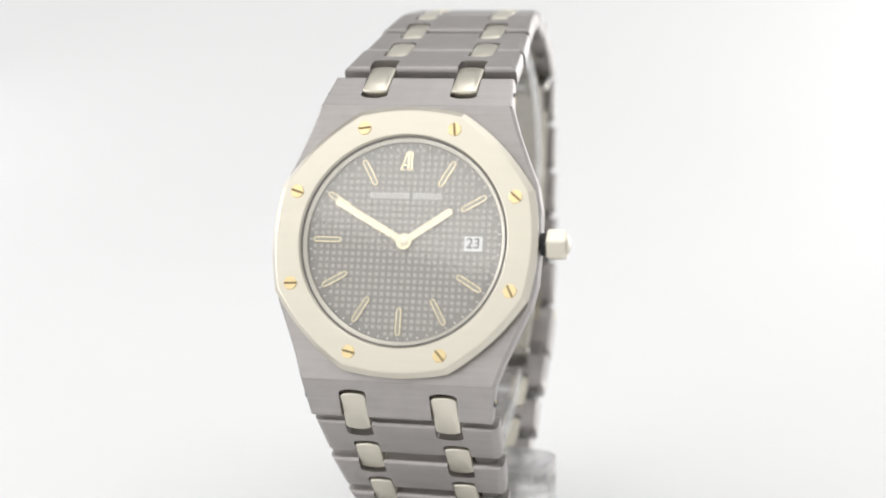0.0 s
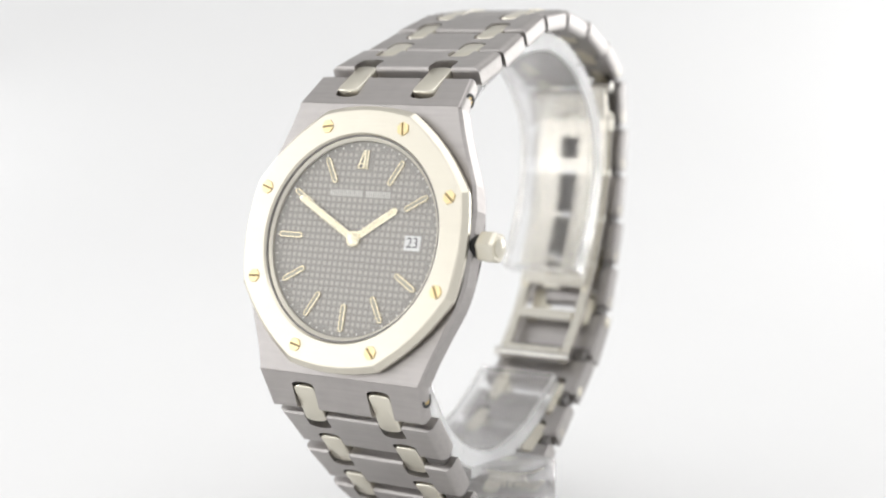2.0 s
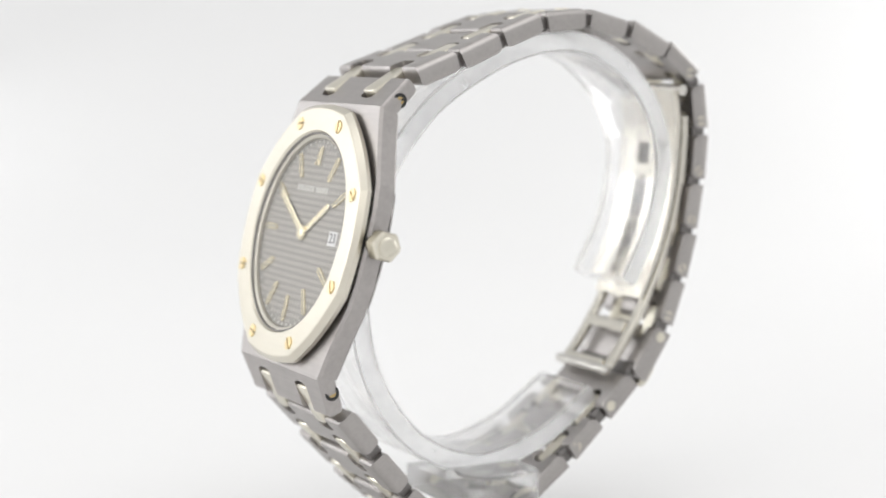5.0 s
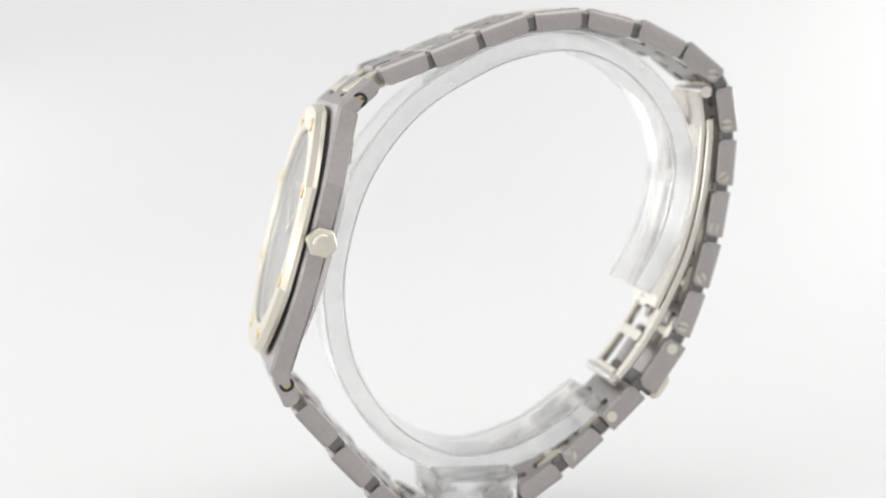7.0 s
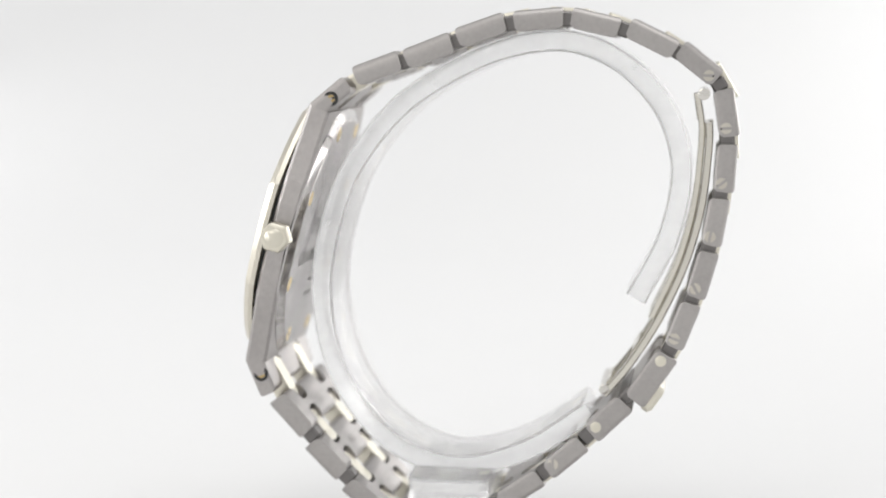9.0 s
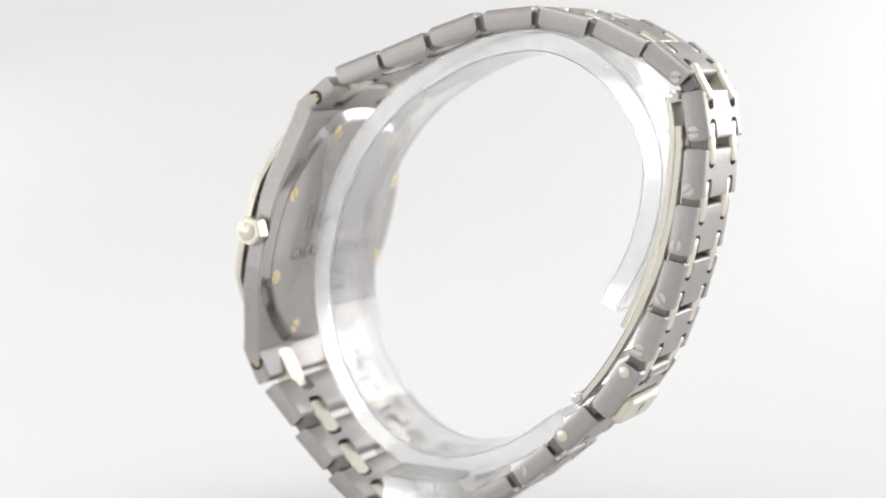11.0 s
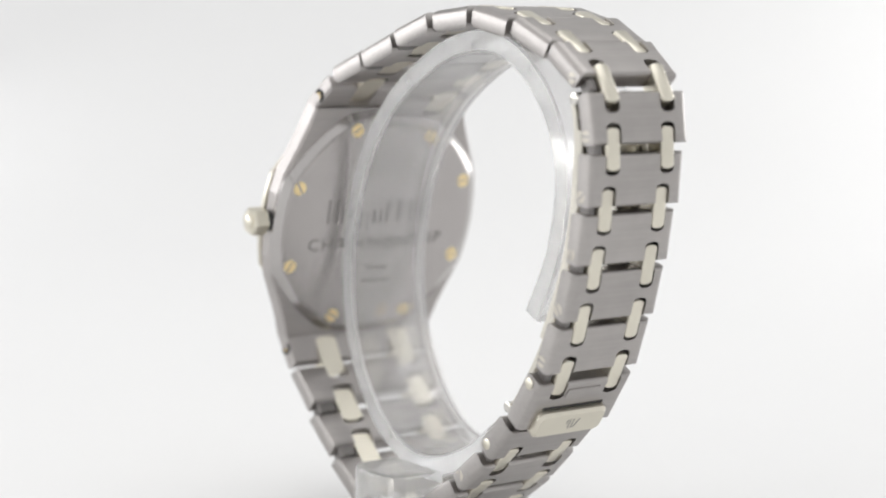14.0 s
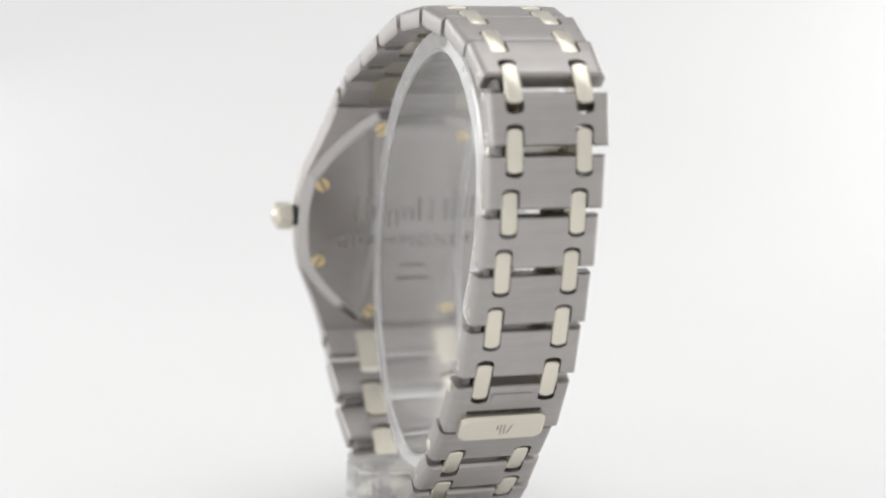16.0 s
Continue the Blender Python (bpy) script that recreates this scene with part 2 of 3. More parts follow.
def link_mesh(w0, w1, l, t, notch0, notch1, n0, n1, depth=2.4, side=1.0, e0=1.0):
    """A bracelet link lying in x (width) and y (length), notched at its ends for the studs; z is outward.
    w0, w1: half widths at its two ends."""
    # n0, n1: the studs' offset, width and sideways shift at the two ends
    h = l / 2
    pts = [(-w0, -h, 1)]
    arch = [math.pi * k / 6 for k in range(7)]
    if notch0:
        nh = n0[1] / 2 + 0.025
        for s in (n0[2] - n0[0], n0[2] + n0[0]):
            pts += [(s - nh, -h, 0), *[(s - nh * math.cos(g), -h + depth - 0.5 + 0.5 * math.sin(g), 0) for g in arch], (s + nh, -h, 0)]
    pts.append((w0, -h, 1))
    pts.append((w1, h, 1))
    if notch1:
        nh = n1[1] / 2 + 0.025
        for s in (n1[2] + n1[0], n1[2] - n1[0]):
            pts += [(s + nh, h, 0), *[(s + nh * math.cos(g), h - depth + 0.5 - 0.5 * math.sin(g), 0) for g in arch], (s - nh, h, 0)]
    pts.append((-w1, h, 1))
    bm = bmesh.new()

    def row(z, inset, ends):
        out = []
        for x, y, corner in pts:
            e = ends * (e0 if y < 0 else 1) if abs(abs(y) - h) < 1e-6 else 0.0
            out.append((x - math.copysign(inset, x) * corner, y - math.copysign(e, y), z))
        return out

    loops(bm, [row(-t / 2, 0.25, 0.7), row(-t / 2 + 0.15, 0.1, 0.38), row(-t / 2 + 0.45, 0.0, 0.1), *[row(t / 2 - 0.75 * (1 - math.sin(radians(k))), side * (1 - math.cos(radians(k))) ** 0.8, 0.5 * (1 - math.cos(radians(k))) ** 1.5) for k in (0, 25, 48, 68, 90)]])
    return bm


def build_head():
    case = bmesh.new()
    stations = [(0, 16.3), (4.5, 16.15), (7.5, 15.5), (11, 14.0), (14, 12.8), (16.7, 11.95)]
    stations = [(-y, w) for y, w in reversed(stations[1:])] + stations
    rows = []
    for y, w in stations:
        yb = y * 0.973
        b = -4.45
        rows.append([(-w + 0.35, y, -1.8), (w - 0.35, y, -1.8), (w, y, -2.2), (w, yb, b + 0.3), (w - 0.3, yb, b), (-w + 0.3, yb, b), (-w, yb, b + 0.3), (-w, y, -2.2)])
    loops(case, rows)
    case.transform(HEAD)
    case_ob = part("case", case, TANTALUM_HEAD, watch, "satin grey tantalum case body")
    for s in (1, -1):
        lug = link_mesh(12.05, 11.25, 5.18, 2.2, False, True, None, (5.6, 3.3, 0.0), depth=3.95, side=0.35, e0=0.0)
        c = HEAD @ pose(0, s * 18.23, -4.19, -34.5, 0, 0 if s > 0 else 180)
        lug.transform(c)
        part("lug", lug, TANTALUM_HEAD, case_ob)
        for x in (11.62, -11.62):
            hole = screw_mesh("lug_screw", 0.5, 0.06, SHADED_BRASS, slot=0.13, slot_shade=RUBBER_AND_SHADE)
            turn = pose(0, 0, 0, 0, 90 if x > 0 else -90, 0)
            piece("lug_screw", hole, case_ob, "slotted gold screw", mm_matrix(HEAD @ Matrix.Translation((x + math.copysign(0.02, x), s * 17.95, -4.2)) @ turn @ pose(0, 0, 0, 0, 0, 35)))
            # the lug has no hole: a black ring paints its shade
            cup = bmesh.new()
            loops(cup, [ring(0.52, -0.2, 20), ring(0.52, 0.05, 20), ring(0.92, 0.05, 20), ring(0.92, -0.2, 20)], (False, False))
            cup.transform(HEAD @ Matrix.Translation((x + math.copysign(0.02, x), s * 17.95, -4.2)) @ turn)
            part("screw_recess_shade", cup, RUBBER_AND_SHADE, case_ob, "black ring for the shade in the recess round the screw")

    gasket = bmesh.new()
    loops(gasket, [oct_ring(15.6, -1.95), oct_ring(15.6, -1.43), ring(12.6, -1.43)], (True, False))
    gasket.transform(HEAD)
    part("gasket", gasket, RUBBER_AND_SHADE, watch, "black rubber gasket under the bezel")

    bezel = bmesh.new()
    loops(bezel, [ring(12.62, -1.45), oct_ring(15.8, -1.45), oct_ring(16.25, -1.3), oct_ring(16.3, -0.75), oct_ring(15.75, -0.06), oct_ring(15.6, 0.0),
                  ring(12.9, 0.0), ring(12.8, -0.05), ring(12.62, -0.3), ring(12.62, -1.45)], (False, False))
    bmesh.ops.remove_doubles(bezel, verts=bezel.verts, dist=1e-5)
    bezel.transform(HEAD)
    bezel_ob = part("bezel", bezel, CHAMPAGNE, watch, "brushed champagne gold octagonal bezel", smooth=True, crease=11)
    hexed = screw_mesh("bezel_screw", 0.86, 0.16, GOLD, True, slot=0.13)
    for k, turn in enumerate((118, 30, 75, 5, 160, 100, 20, 140)):
        a = math.pi / 8 + k * math.pi / 4
        piece("bezel_screw", hexed, bezel_ob, "hexagonal slotted gold screw", at_head(14.55 * math.cos(a), 14.55 * math.sin(a), 0.0, turn + math.degrees(a)))

    seal = bmesh.new()
    loops(seal, [ring(12.61, -0.6), ring(12.61, -0.26), ring(12.44, -0.26), ring(12.44, -0.6)], (False, False))
    seal.transform(HEAD)
    part("crystal_seal", seal, SEAL_AND_GAP_SHADE, watch, "thin dark seal round the crystal")

    glass = bmesh.new()
    loops(glass, [ring(12.43, -0.5), ring(12.43, -0.3), ring(12.25, -0.2)], (False, True))
    glass.transform(HEAD)
    g = part("crystal", glass, CRYSTAL, watch, "flat clear sapphire crystal")
    g.visible_shadow = False

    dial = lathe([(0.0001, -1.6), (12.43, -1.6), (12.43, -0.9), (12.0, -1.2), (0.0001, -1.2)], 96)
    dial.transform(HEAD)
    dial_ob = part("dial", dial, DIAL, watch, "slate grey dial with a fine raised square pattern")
    flange = bmesh.new()
    loops(flange, [ring(12.44, -1.15), ring(12.44, -0.56), ring(12.06, -0.68), ring(11.98, -0.75), ring(11.98, -1.15)], (False, False))
    flange.transform(HEAD)
    part("flange", flange, CHAMPAGNE, dial_ob, "thin pale gold ring round the dial", smooth=True)

    tiles = bmesh.new()
    pitch = 0.79
    for i in range(-15, 16):
        for j in range(-15, 16):
            x, y = i * pitch, j * pitch
            rad = math.hypot(x, y)
            if rad > 11.2 or (abs(x - 8.45) < 1.3 and abs(y) < 1.1) or (abs(y - 5.55) < 0.5 and abs(x) < 4.6) or (abs(x) < 1.1 and abs(y - 9.7) < 1.3):
                continue
            a, b = 0.23, 0.16
            q = [(-1, -1), (1, -1), (1, 1), (-1, 1)]
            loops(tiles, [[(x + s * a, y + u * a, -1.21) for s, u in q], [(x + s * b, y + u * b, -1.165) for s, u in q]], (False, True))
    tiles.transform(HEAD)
    tagged(part("raised_squares", tiles, DIAL_TILE_GLINT, dial_ob, "fine raised squares with their glint in the colour"), kind="stuff")

    dot = bmesh.new()
    loops(dot, [[(s * 0.07, u * 0.11, z) for s, u in ((-1, -1), (1, -1), (1, 1), (-1, 1))] for z in (-1.21, -1.1)])
    bmesh.ops.recalc_face_normals(dot, faces=dot.faces)
    dot.transform(Matrix.Scale(MM, 4))
    dm = bpy.data.meshes.new("minute_mark")
    dot.to_mesh(dm)
    dot.free()
    dm.materials.append(PRINT)
    for k in range(60):
        a = k * 6
        piece("minute_mark", dm, dial_ob, "", mm_matrix(HEAD @ pose(0, 0, 0, 0, 0, a) @ Matrix.Translation((0, 11.62, 0))))

    for hour in (1, 2, 4, 5, 6, 7, 8, 9, 10, 11):
        inner = 7.75 if hour != 6 else 7.9
        c = (inner + 11.3) / 2
        m = HEAD @ pose(0, 0, 0, 0, 0, -30 * hour) @ Matrix.Translation((0, c, 0))
        bar = bmesh.new()
        o, n = stadium(0.74, 11.3 - inner), stadium(0.40, 11.3 - inner - 0.32)
        loops(bar, [[(x, y, -1.21) for x, y in o], [(x, y, -0.98) for x, y in o], [(x * 0.9, y * 0.985, -0.94) for x, y in o], [(x, y, -0.94) for x, y in n], [(x, y, -1.06) for x, y in n]], (False, False))
        bar.transform(m)
        part("hour_marker", bar, HAND_GOLD, dial_ob, "applied gold baton marker")
        fill = slab(n, -1.2, -1.02)
        fill.transform(m)
        part("marker_fill", fill, LUME, dial_ob, "cream fill in the baton")

    for name, a, length, tail, z, w in (("hour_hand", -55.5, 6.9, 0.5, -0.98, 0.95), ("minute_hand", 61.5, 10.0, 0.5, -0.86, 0.92)):
        hb = bmesh.new()
        o = [(x, y + (length - tail) / 2) for x, y in stadium(w, length + tail)]
        loops(hb, [[(x, y, z - 0.05) for x, y in o], [(x, y, z) for x, y in o], [(x * 0.72, y * 0.985, z + 0.04) for x, y in o]])
        hb.transform(HEAD @ pose(0, 0, 0, 0, 0, a))
        part(name, hb, HAND_GOLD, watch, "pale gold baton hand with rounded tip")
    hub = lathe([(1.0, -1.05), (1.0, -0.82), (0.92, -0.76), (0.62, -0.76), (0.58, -0.70), (0.3, -0.66)], 32)
    hub.transform(HEAD)
    part("hand_hub", hub, HAND_GOLD, watch, "round pale gold centre hub", smooth=True)

    win = slab([(-1.12, -0.9), (1.12, -0.9), (1.12, 0.9), (-1.12, 0.9)], -1.21, -1.15)
    win.transform(HEAD @ Matrix.Translation((8.45, 0, 0)))
    part("date_window", win, DATE_WHITE, dial_ob, "white date window reading 23")
    piece("date_numeral", text_mesh("date_numeral", "23", 1.75, 0.01, INK), dial_ob, "dark printed number 23", at_head(8.45, 0.0, -1.13))

    # maker's mark and name as plain strokes
    mark = bmesh.new()
    for x, w, h, y, lean in ((-0.62, 0.24, 2.3, 9.75, -17), (-0.1, 0.34, 2.3, 9.75, 0), (0.32, 0.26, 2.3, 9.75, 0), (-0.4, 0.7, 0.2, 9.25, 0), (-0.75, 0.6, 0.14, 8.65, 0), (0.12, 0.9, 0.14, 8.65, 0)):
        b = box(w, h, 0.16, (0, 0, 0))
        b.transform(Matrix.Translation((x, y, -1.1)) @ pose(0, 0, 0, 0, 0, lean))
        tm = bpy.data.meshes.new("t")
        b.to_mesh(tm)
        b.free()
        mark.from_mesh(tm)
        bpy.data.meshes.remove(tm)
    mark.transform(HEAD)
    part("applied_mark", mark, HAND_GOLD, dial_ob, "applied pale gold maker's mark")
    x = -4.3
    for g in (1, 1, 1, 1, 1, 1, 1, 1, 0, 1, 1, 1, 1, 1, 1):
        if g:
            b = bmesh.new()
            for dx, w, h, dy in ((-0.16, 0.12, 0.8, 0), (0.14, 0.12, 0.8, 0)):
                loops(b, [[(x + dx + s * w / 2, 5.55 + dy + u * h / 2, z) for s, u in ((-1, -1), (1, -1), (1, 1), (-1, 1))] for z in (-1.2, -1.14)])
            b.transform(HEAD)
            part("printed_stroke", b, PRINT, dial_ob)
        x += 0.61 if g else 0.4

    # crown
    neck = lathe([(1.35, 0), (1.35, 1.5)], 24)
    neck.transform(HEAD @ Matrix.Translation((15.9, 0.5, -3.1)) @ pose(0, 0, 0, 0, 90, 0))
    cr = bmesh.new()
    hexa = lambda r, z: [(r * math.cos(math.pi / 3 * k), r * math.sin(math.pi / 3 * k), z) for k in range(6)]
    loops(cr, [hexa(1.8, 0.0), hexa(1.95, 0.12), hexa(1.95, 1.9), hexa(1.7, 2.25), ])
    bmesh.ops.bevel(cr, geom=list(cr.edges), offset=0.1, segments=2, affect="EDGES")
    cr.transform(HEAD @ Matrix.Translation((17.0, 0.5, -3.1)) @ pose(0, 0, 0, 0, 90, 0))
    crown = part("crown", cr, STUD_GOLD, watch, "hexagonal champagne gold winding crown")
    part("crown_neck", neck, RUBBER_AND_SHADE, crown, "dark crown neck")
    tip = lathe([(1.15, 0), (1.15, 0.12), (0.95, 0.3), (0.6, 0.42), (0.001, 0.46)], 32)
    tip.transform(HEAD @ Matrix.Translation((19.23, 0.5, -3.1)) @ pose(0, 0, 0, 0, 90, 0))
    part("crown_cap", tip, STUD_GOLD, crown, smooth=True)

    # back, in its own axes so that the turned brushing runs round its middle
    bk = bmesh.new()
    loops(bk, [oct_ring(15.1, 4.4), oct_ring(15.1, 5.12), oct_ring(14.95, 5.2)], (False, True))
    back = part("case_back", bk, SATIN_BACK, watch, "engraved grey case back held by gold screws", BACK_M)
    bevel = bmesh.new()
    loops(bevel, [oct_ring(16.35, 4.3), oct_ring(16.3, 4.52), oct_ring(15.75, 4.8), oct_ring(15.25, 5.12), oct_ring(15.08, 5.08)], (False, False))
    part("back_bevel", bevel, POLISHED, back, "polished bevel round the case back", smooth=True, crease=18)
    bs = screw_mesh("back_screw", 0.95, 0.08, GOLD, False, slot=0.14)
    for k, turn in enumerate((10, 80, 35, 120, 60, 150, 95, 20)):
        a = math.pi / 8 + k * math.pi / 4
        piece("back_screw", bs, back, "round slotted gold screw", mm_matrix(pose(14.4 * math.cos(a), 14.4 * math.sin(a), 5.17, 0, 0, turn)))
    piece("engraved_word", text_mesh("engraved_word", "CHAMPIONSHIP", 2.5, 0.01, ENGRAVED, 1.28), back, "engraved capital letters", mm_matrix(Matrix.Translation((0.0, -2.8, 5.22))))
    # the line above it: plain upright strokes
    x = -8.4
    for w, h, y in ((1.6, 3.4, 0.3), (1.3, 2.2, 0.3), (1.4, 2.6, -0.5), (1.3, 2.2, 0.3), (0.3, 3.4, 0.3), (0.0, 0, 0), (2.3, 3.3, 0.3), (1.3, 2.2, 0.3), (1.3, 3.4, 0.3)):
        if h:
            b = bmesh.new()
            for dx in ((0.14, w - 0.14) if w > 1 else (w / 2,)):
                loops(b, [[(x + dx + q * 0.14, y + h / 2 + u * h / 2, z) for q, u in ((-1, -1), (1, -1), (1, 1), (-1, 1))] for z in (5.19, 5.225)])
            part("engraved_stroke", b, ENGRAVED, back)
        x += w + 0.75
    for y, w in ((-6.4, 3.4), (-8.4, 4.2)):
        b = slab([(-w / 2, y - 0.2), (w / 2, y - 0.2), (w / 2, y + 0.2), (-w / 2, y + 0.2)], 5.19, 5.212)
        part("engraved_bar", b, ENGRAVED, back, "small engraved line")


build_head()

# links in their order round the wrist, from twelve o'clock over the top to six o'clock:
# x, z, direction in degrees, length, thickness, half width, sideways shift, kind
LINKS = [
    (-7.4, -3.2, 20.3, 5.98, 2.6, 10.8, -0.2, "plain"),
    (-1.1, -1.0, 21.6, 6.08, 2.6, 10.2, -0.3, "plain"),
    (5.3, 1.5, 19.5, 6.13, 2.6, 9.5, -0.2, "plain"),
    (12.2, 2.8, 5.4, 6.08, 2.6, 8.8, 0.0, "plain"),
    (19.0, 2.4, -13.0, 6.03, 2.6, 8.2, 0.1, "plain"),
    (25.85, 0.5, -26.3, 6.4, 2.6, 7.7, 0.2, "plain"),
    (31.5, -2.5, -38.3, 5.9, 2.6, 7.3, 0.3, "screw"),
    (34.9, -8.3, -81.0, 5.9, 2.6, 7.1, 0.4, "screw"),
    (34.9, -15.0, -93.8, 5.98, 2.6, 6.95, 0.0, "screw"),
    (33.8, -21.6, -99.5, 5.98, 2.6, 6.9, -0.35, "screw"),
    (32.3, -28.1, -105.8, 5.98, 2.6, 6.9, -0.7, "screw"),
    (30.0, -34.4, -110.8, 6.0, 2.6, 6.95, -1.0, "screw"),
    (26.3, -41.0, -124.5, 7.2, 3.0, 7.1, -1.4, "clasp"),
    (21.1, -46.2, -135.6, 5.9, 2.9, 7.1, -1.5, "pin"),
    (15.8, -51.3, -139.5, 5.7, 2.6, 7.2, -1.3, "screw"),
    (10.2, -55.6, -147.2, 6.0, 2.6, 7.9, -1.1, "plain"),
    (4.2, -59.4, -152.0, 6.0, 2.6, 8.5, -0.7, "plain"),
    (-3.7, -61.0, 151.0, 5.72, 2.6, 9.2, -0.5, "plain"),
    (-9.2, -57.1, 138.0, 5.72, 2.6, 10.0, -0.4, "plain"),
    (-13.9, -52.0, 133.0, 5.72, 2.6, 10.7, -0.3, "plain"),
    (-18.3, -46.5, 131.5, 5.85, 2.6, 11.3, -0.15, "plain"),
]


def link_matrix(x, z, a, y, out=0.3):
    d = Vector((math.cos(radians(a)), 0, math.sin(radians(a))))
    n = Vector((-d.z, 0, d.x))
    return axes(RIGHT, d, n, Vector((x, y, z + LIFT)) + n * out)


def stud_size(w):
    return 1.25 + 0.40 * w, -0.1 + 0.3 * w


def build_stud(m, so, sw, length=4.95, thick=2.3, sink=0.06):
    o = stadium(sw, length, 8, bulge=0.5)
    st = bmesh.new()
    h = thick / 2
    r0 = sw / 2
    loops(st, [[(x * (1 - k / r0), y * (1 - k / length), z) for x, y in o] for k, z in ((0, -h), (0, h - 0.4), (0.03, h - 0.2), (0.1, h - 0.06), (0.24, h))])
    bmesh.ops.recalc_face_normals(st, faces=st.faces)
    st.transform(Matrix.Scale(MM, 4))
    me = bpy.data.meshes.new("stud")
    st.to_mesh(me)
    st.free()
    me.materials.append(STUD_GOLD)
    for s in (-1, 1):
        piece("stud", me, watch, "satin champagne gold connecting stud", mm_matrix(m @ Matrix.Translation((s * so, 0, sink))), True, 40)


def build_bracelet():
    side_screw = screw_mesh("link_screw", 0.7, 0.08, SCREW_STEEL, False, slot=0.17, slot_shade=RUBBER_AND_SHADE)
    n = len(LINKS)
    for i, (x, z, a, l, t, w, y, kind) in enumerate(LINKS):
        w0 = w if i == 0 else (w + LINKS[i - 1][5]) / 2
        w1 = w if i == n - 1 else (w + LINKS[i + 1][5]) / 2
        if i == 0:
            w0 = 10.95
        if i == n - 1:
            w1 = 11.4
        m = link_matrix(x, z, a, y)
        notch = []
        for k in (i - 1, i + 1):
            if 0 <= k < n:
                notch.append((*stud_size((w + LINKS[k][5]) / 2), (y - LINKS[k][6]) / 2))
            else:
                notch.append((5.6, 3.3, y - 0.1))
        bm = link_mesh(w0, w1, l, t, kind != "pin", kind != "clasp", *notch)
        ob = part("link", bm, TANTALUM, watch, {"clasp": "grey clasp link with a gold plate", "pin": "grey clasp link with a pin"}.get(kind, "brushed grey bracelet link"), mm_matrix(m), True, 30)
        if kind == "screw":
            piece("link_screw", side_screw, ob, "slotted screw in the link's side", mm_matrix(Matrix.Translation((w1 + 0.0 + (w - w1) * 0.35 - 0.025, l / 2 - 1.1, -0.35)) @ pose(0, 0, 0, 0, 90, 0) @ pose(0, 0, 0, 0, 0, 25 + 47 * i)))
        if kind in ("clasp", "pin"):
            pin = lathe([(0.7, 0), (0.7, 0.1), (0.6, 0.16), (0.001, 0.18)], 20)
            part("hinge_pin", pin, STUD_GOLD, ob, "round gold pin end", mm_matrix(Matrix.Translation((w - 0.05, -l / 2 + 1.1 if kind == "clasp" else l / 2 - 1.1, -0.35)) @ pose(0, 0, 0, 0, 90, 0)), smooth=True)
        if kind == "clasp":
            q = []
            for cx, cy, a0 in ((1, 1, 0), (-1, 1, 90), (-1, -1, 180), (1, -1, 270)):
                for k in range(6):
                    g = radians(a0 + 18 * k)
                    q.append((0.5 + cx * 4.2 + 1.0 * math.cos(g), 2.3 + cy * 0.9 + 1.0 * math.sin(g)))
            plate = slab(q, t / 2 - 0.2, t / 2 + 1.0, 0.38)
            part("clasp_plate", plate, STUD_GOLD, ob, "polished champagne gold clasp plate")
            for dx, h, lean in ((-0.7, 1.5, -20), (-0.1, 1.5, 0), (0.35, 1.5, 0), (0.75, 0.8, 0)):
                b = box(0.16, h, 0.03, (0, 0, 0))
                b.transform(Matrix.Translation((dx + 0.4, 2.25 - (1.5 - h) / 2, t / 2 + 1.005)) @ pose(0, 0, 0, 0, 0, 180 + lean))
                part("engraved_stroke", b, ENGRAVED, ob, "engraved maker's mark")
            # no gap is cut beside the plate; this black box paints its shade
            recess = box(9.2, 0.5, 0.2, (0.5, 0.18, t / 2 - 0.085), 0.05, 1)
            part("plate_gap_shade", recess, RUBBER_AND_SHADE, ob, "black strip for the shade of the gap along the clasp plate")
            lip = box(5.0, 1.3, 0.5, (0, -l / 2 + 1.6, t / 2 - 0.02), 0.12, 1)
            part("clasp_lip", lip, TANTALUM, ob)
    # studs across the joints
    def ends(i):
        x, z, a, l, t, w, y, kind = LINKS[i]
        d = Vector((math.cos(radians(a)), 0, math.sin(radians(a))))
        c = Vector((x, y, z))
        return c - d * l / 2, c + d * l / 2
    for i in range(n - 1):
        p, q = ends(i)[1], ends(i + 1)[0]
        a = LINKS[i][2] + ((LINKS[i + 1][2] - LINKS[i][2] + 180) % 360 - 180) / 2
        c = (p + q) / 2
        w = (LINKS[i][5] + LINKS[i + 1][5]) / 2
        if LINKS[i][7] == "clasp":
            k = box(2 * w - 1.6, 3.2, 1.5, (0, 0, -0.75), 0.25, 2)
            part("clasp_bridge", k, SEAL_AND_GAP_SHADE, watch, "joint of the clasp, the gap's shade in its dark colour", mm_matrix(link_matrix(c.x, c.z, a, c.y)))
            continue
        so, sw = stud_size(w)
        m = link_matrix(c.x, c.z, a, c.y)
        build_stud(m, so, sw)
        inner, outer = so + sw / 2 + 0.15, w - 0.8
        # the knuckle's colour is darkened to give the gap its shade
        k = box(outer - inner, 1.7, 1.9, ((inner + outer) / 2, 0, -0.22), 0.25, 1)
        part("hinge_knuckle", k, SEAL_AND_GAP_SHADE, watch, "hinge knuckle between two links, the gap's shade in its dark grey", mm_matrix(m))
    for i, s in ((0, 1), (n - 1, -1)):
        lug_end = HEAD @ Vector((0, s * 20.3, -5.6))
        lug_end.z -= LIFT
        e = ends(i)[0 if s > 0 else 1]
        c = (lug_end + e) / 2
        lug_dir = HEAD.to_3x3() @ Vector((0, s * math.cos(radians(34.5)), -math.sin(radians(34.5))))
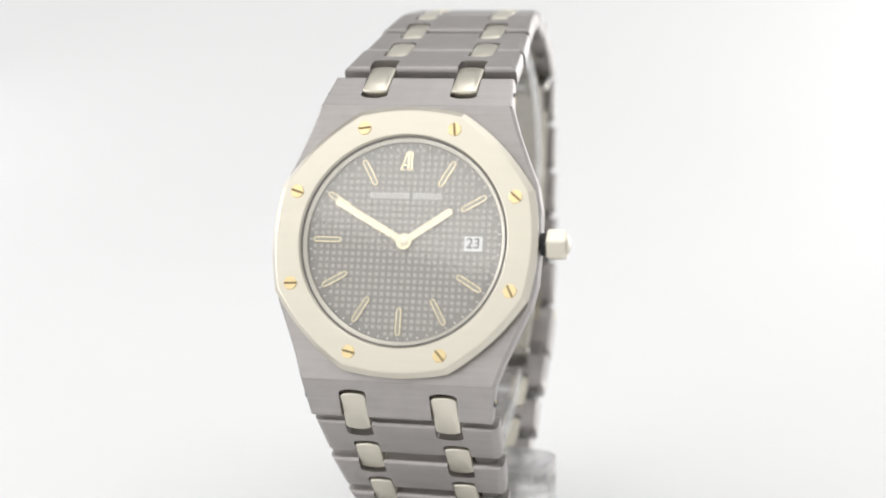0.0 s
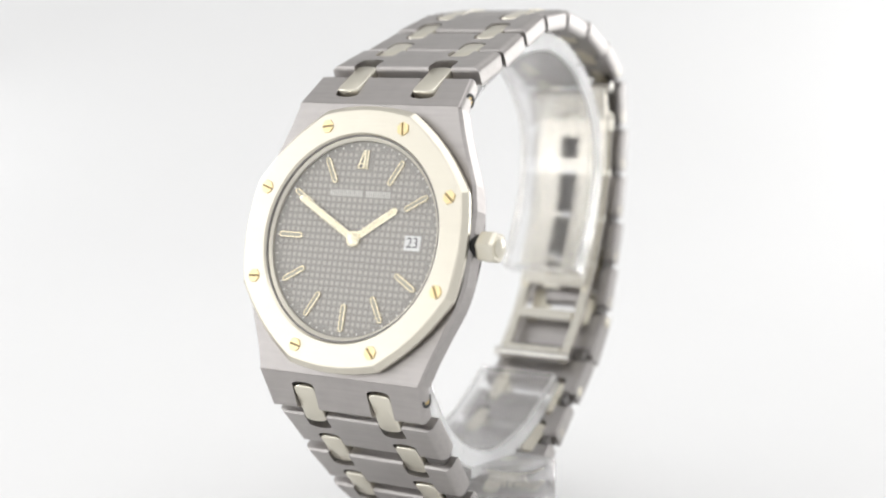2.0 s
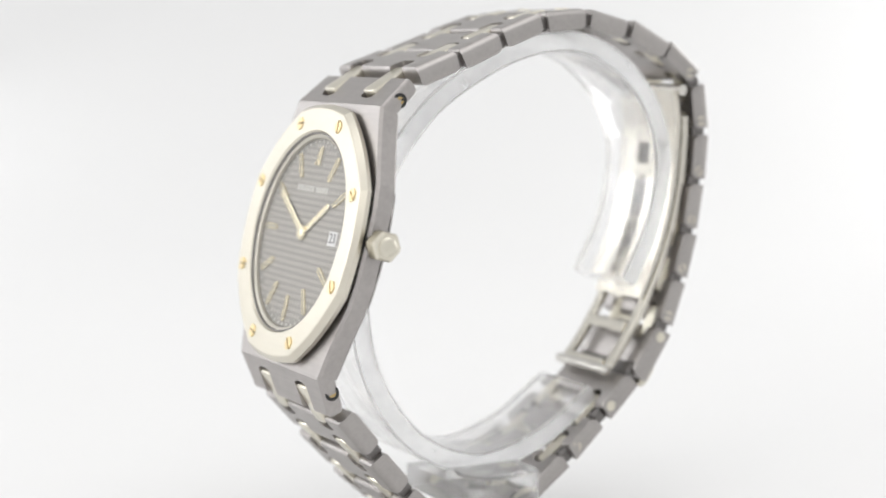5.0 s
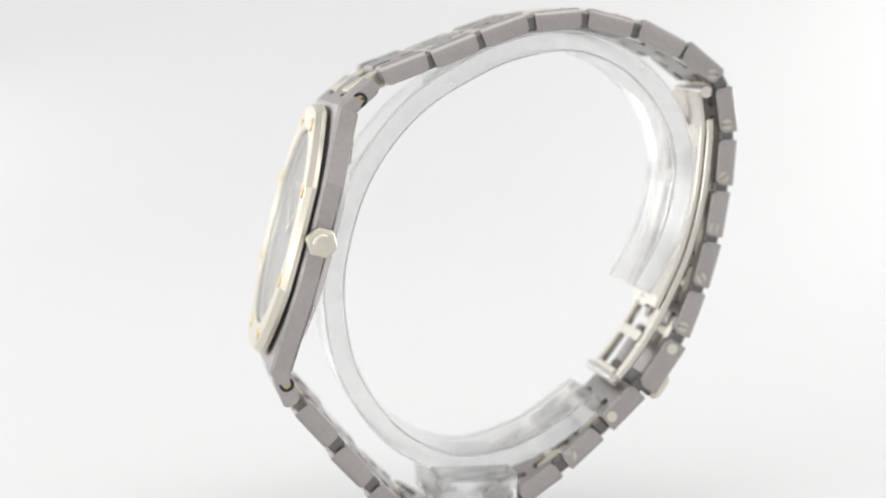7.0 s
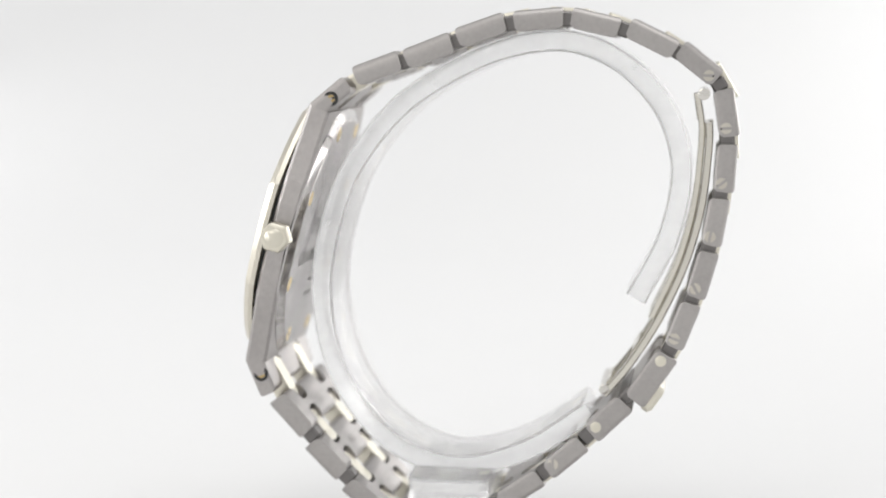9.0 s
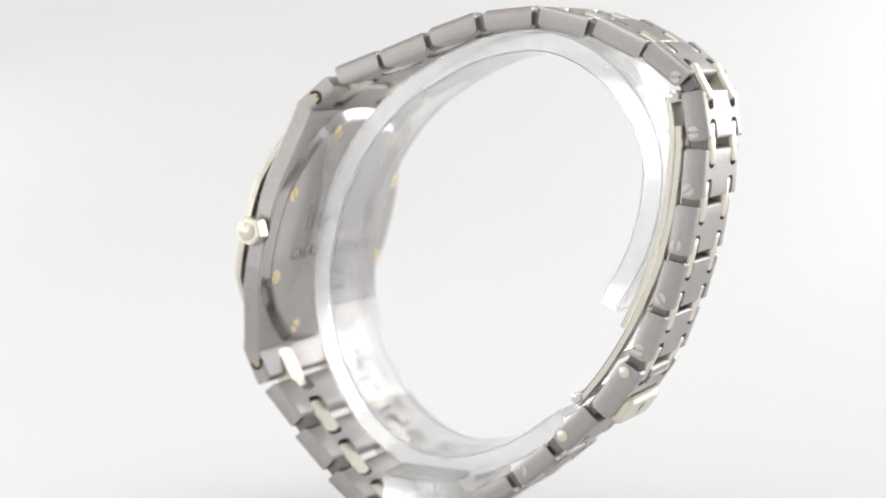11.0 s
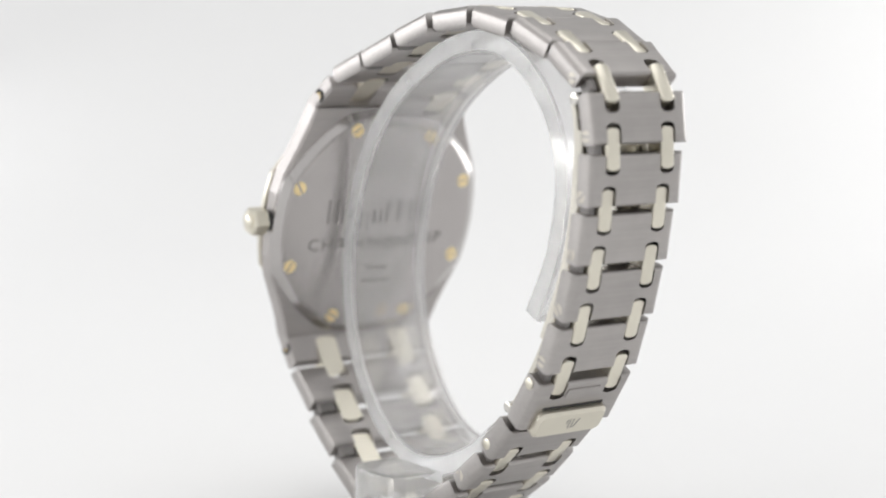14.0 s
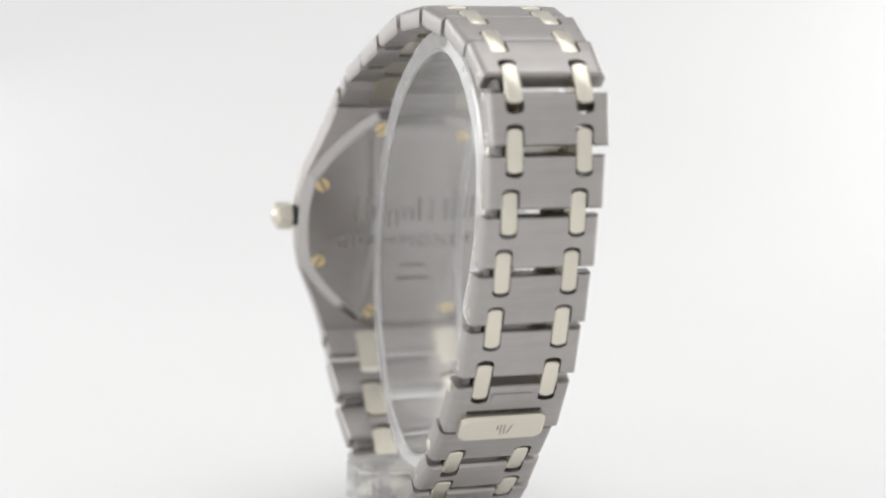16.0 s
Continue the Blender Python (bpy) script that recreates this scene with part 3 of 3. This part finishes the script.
        la = math.degrees(math.atan2(lug_dir.z, lug_dir.x)) + (0 if s > 0 else 180)
        a = la + ((LINKS[i][2] - la + 180) % 360 - 180) * 0.5
        d = Vector((math.cos(radians(a)), 0, math.sin(radians(a))))
        c = c - d * 1.1 * s
        build_stud(link_matrix(c.x, c.z, a, 0.1), 5.6, 3.25, 5.7, 2.2, -0.35)


build_bracelet()


def spline(points, steps):
    """A smooth run through the points."""
    pts = [Vector(p) for p in points]
    pts = [pts[0] * 2 - pts[1]] + pts + [pts[-1] * 2 - pts[-2]]
    out = []
    for i in range(1, len(pts) - 2):
        a, b, c, d = pts[i - 1:i + 3]
        for k in range(steps):
            t = k / steps
            out.append(0.5 * (2 * b + (c - a) * t + (2 * a - 5 * b + 4 * c - d) * t * t + (3 * b - a - 3 * c + d) * t ** 3))
    out.append(pts[-2])
    return out


def band(points, steps, thick, y0, y1, rounding=0.0):
    """A strip bent along a run of (x, z), between two sideways places."""
    run = spline(points, steps)
    bm = bmesh.new()
    rows = []
    for i, p in enumerate(run):
        d = (run[min(i + 1, len(run) - 1)] - run[max(i - 1, 0)]).normalized()
        nrm = Vector((-d.y, d.x)) * thick / 2
        r = rounding
        k = 1 - 2 * r / thick if thick else 1
        rows.append([(p.x + nrm.x * k, y0, p.y + nrm.y * k + LIFT), (p.x + nrm.x, y0 + r, p.y + nrm.y + LIFT), (p.x + nrm.x, y1 - r, p.y + nrm.y + LIFT), (p.x + nrm.x * k, y1, p.y + nrm.y * k + LIFT),
                     (p.x - nrm.x * k, y1, p.y - nrm.y * k + LIFT), (p.x - nrm.x, y1 - r, p.y - nrm.y + LIFT), (p.x - nrm.x, y0 + r, p.y - nrm.y + LIFT), (p.x - nrm.x * k, y0, p.y - nrm.y * k + LIFT)])
    loops(bm, rows)
    return bm


BLADE = [(32.5, -6.1), (33.1, -9.5), (33.1, -12.7), (32.35, -19.8), (30.5, -26.9), (27.3, -34.1), (23.8, -39.8), (20.6, -43.8)]


def build_clasp():
    """Folding clasp inside the bracelet: an outer frame of two rails and bars, and a tongue."""
    yc = -0.4
    for y0 in (yc - 5.6, yc + 4.2):
        part("clasp_rail", band(BLADE[1:], 6, 0.95, y0, y0 + 1.4, 0.15), PALE_STEEL, watch, "polished steel rail of the folding clasp", smooth=True)
    for (x, z, a, l) in ((21.0, -42.7, -128, 1.6), (24.6, -37.9, -122, 1.5), (27.7, -32.5, -117, 1.3), (32.8, -10.5, -92, 2.0)):
        b = box(8.4, l, 0.66, (0, 0, 0), 0.08, 1)
        b.transform(link_matrix(x, z, a, yc, 0.0))
        part("clasp_bar", b, PALE_STEEL, watch, "steel cross bar of the folding clasp")
    inner = [(p[0] - 0.95, p[1] + 0.1) for p in BLADE[:6]]
    for y0, y1 in ((yc - 5.3, yc - 1.3), (yc + 1.3, yc + 5.3)):
        part("clasp_tongue", band(inner, 6, 0.75, y0, y1, 0.12), PALE_STEEL, watch, "polished steel tongue of the folding clasp", smooth=True)
    for (x, z, a, l) in ((31.7, -7.6, -82, 3.4), (32.15, -11.6, -91, 2.6), (31.8, -17.0, -97, 1.8), (26.6, -33.6, -117, 1.8)):
        b = box(2.7, l, 0.7, (0, 0, 0), 0.05, 1)
        b.transform(link_matrix(x, z, a, yc, 0.0))
        part("clasp_web", b, PALE_STEEL, watch)
    for x, z, r in ((32.4, -6.0, 0.75), (20.6, -43.1, 0.65)):
        k = lathe([(r * 0.7, -5.9), (r, -5.8), (r, 5.8), (r * 0.7, 5.9)], 18)
        k.transform(Matrix.Translation((x, yc, z + LIFT)) @ pose(0, 0, 0, 90, 0, 0))
        part("clasp_hinge", k, STEEL, watch, "steel hinge rod", smooth=True)


build_clasp()

# ---- the stand ----
stand = tagged(new("watch_stand"), "clear acrylic C-shaped watch stand holding the watch", "display stand")
RING = [(18.8, -46.1), (10.6, -51.5), (1.2, -53.8), (-7.4, -50.3), (-13.4, -42.5), (-15.6, -33.8), (-15.1, -25.4), (-11.8, -15.7), (-5.5, -7.7), (2.6, -2.5), (9.6, 0.0), (16.5, 0.3), (23.0, -2.7), (27.9, -8.4), (29.8, -15.5), (28.3, -23.9), (24.4, -31.6)]


def build_stand():
    ob = part("ring", band(RING, 8, 2.7, -5.7, 6.3, 0.25), ACRYLIC, stand, "clear acrylic open ring with hazy edges", smooth=True)
    ob.data.materials.append(SIDE)
    ob.data.materials.append(FROSTED)
    for f in ob.data.polygons:
        f.material_index = 1 if abs(f.normal.y) > 0.9 else 2 if abs(f.normal.y) > 0.3 else 0
    # the foot: a block beside the ring, a shelf under it and over the bracelet, a leg to the floor
    prof = [(-13.6, -64.0), (-13.6, -53.7), (-5.85, -53.7), (-5.85, -55.35), (5.0, -55.35), (5.0, -58.4), (-10.4, -58.4), (-10.4, -64.0)]
    foot = bmesh.new()
    loops(foot, [[(x, y, z + LIFT) for y, z in prof] for x in (-3.6, 6.8)])
    front = [e for e in foot.edges if all(v.co.y < -13.5 for v in e.verts) and abs(e.verts[0].co.x - e.verts[1].co.x) < 0.01]
    bmesh.ops.bevel(foot, geom=front, offset=3.0, segments=6, profile=0.5, affect="EDGES")
    rims = [e for e in foot.edges if all(abs(v.co.z - LIFT + 53.7) < 0.01 for v in e.verts)]
    bmesh.ops.bevel(foot, geom=rims, offset=0.35, segments=2, profile=0.5, affect="EDGES")
    part("foot", foot, HAZE, stand, "clear acrylic foot block")


build_stand()


def motions():
    """The watch and its stand turn together on the spot, a little over nine degrees a second."""
    turn = [(t, 75.3 - 9.256 * t) for t in range(17)]
    rows = [(t, pose(0, 0, 0, 0, 0, a)) for t, a in turn]
    walk(watch, rows)
    walk(stand, rows)


motions()
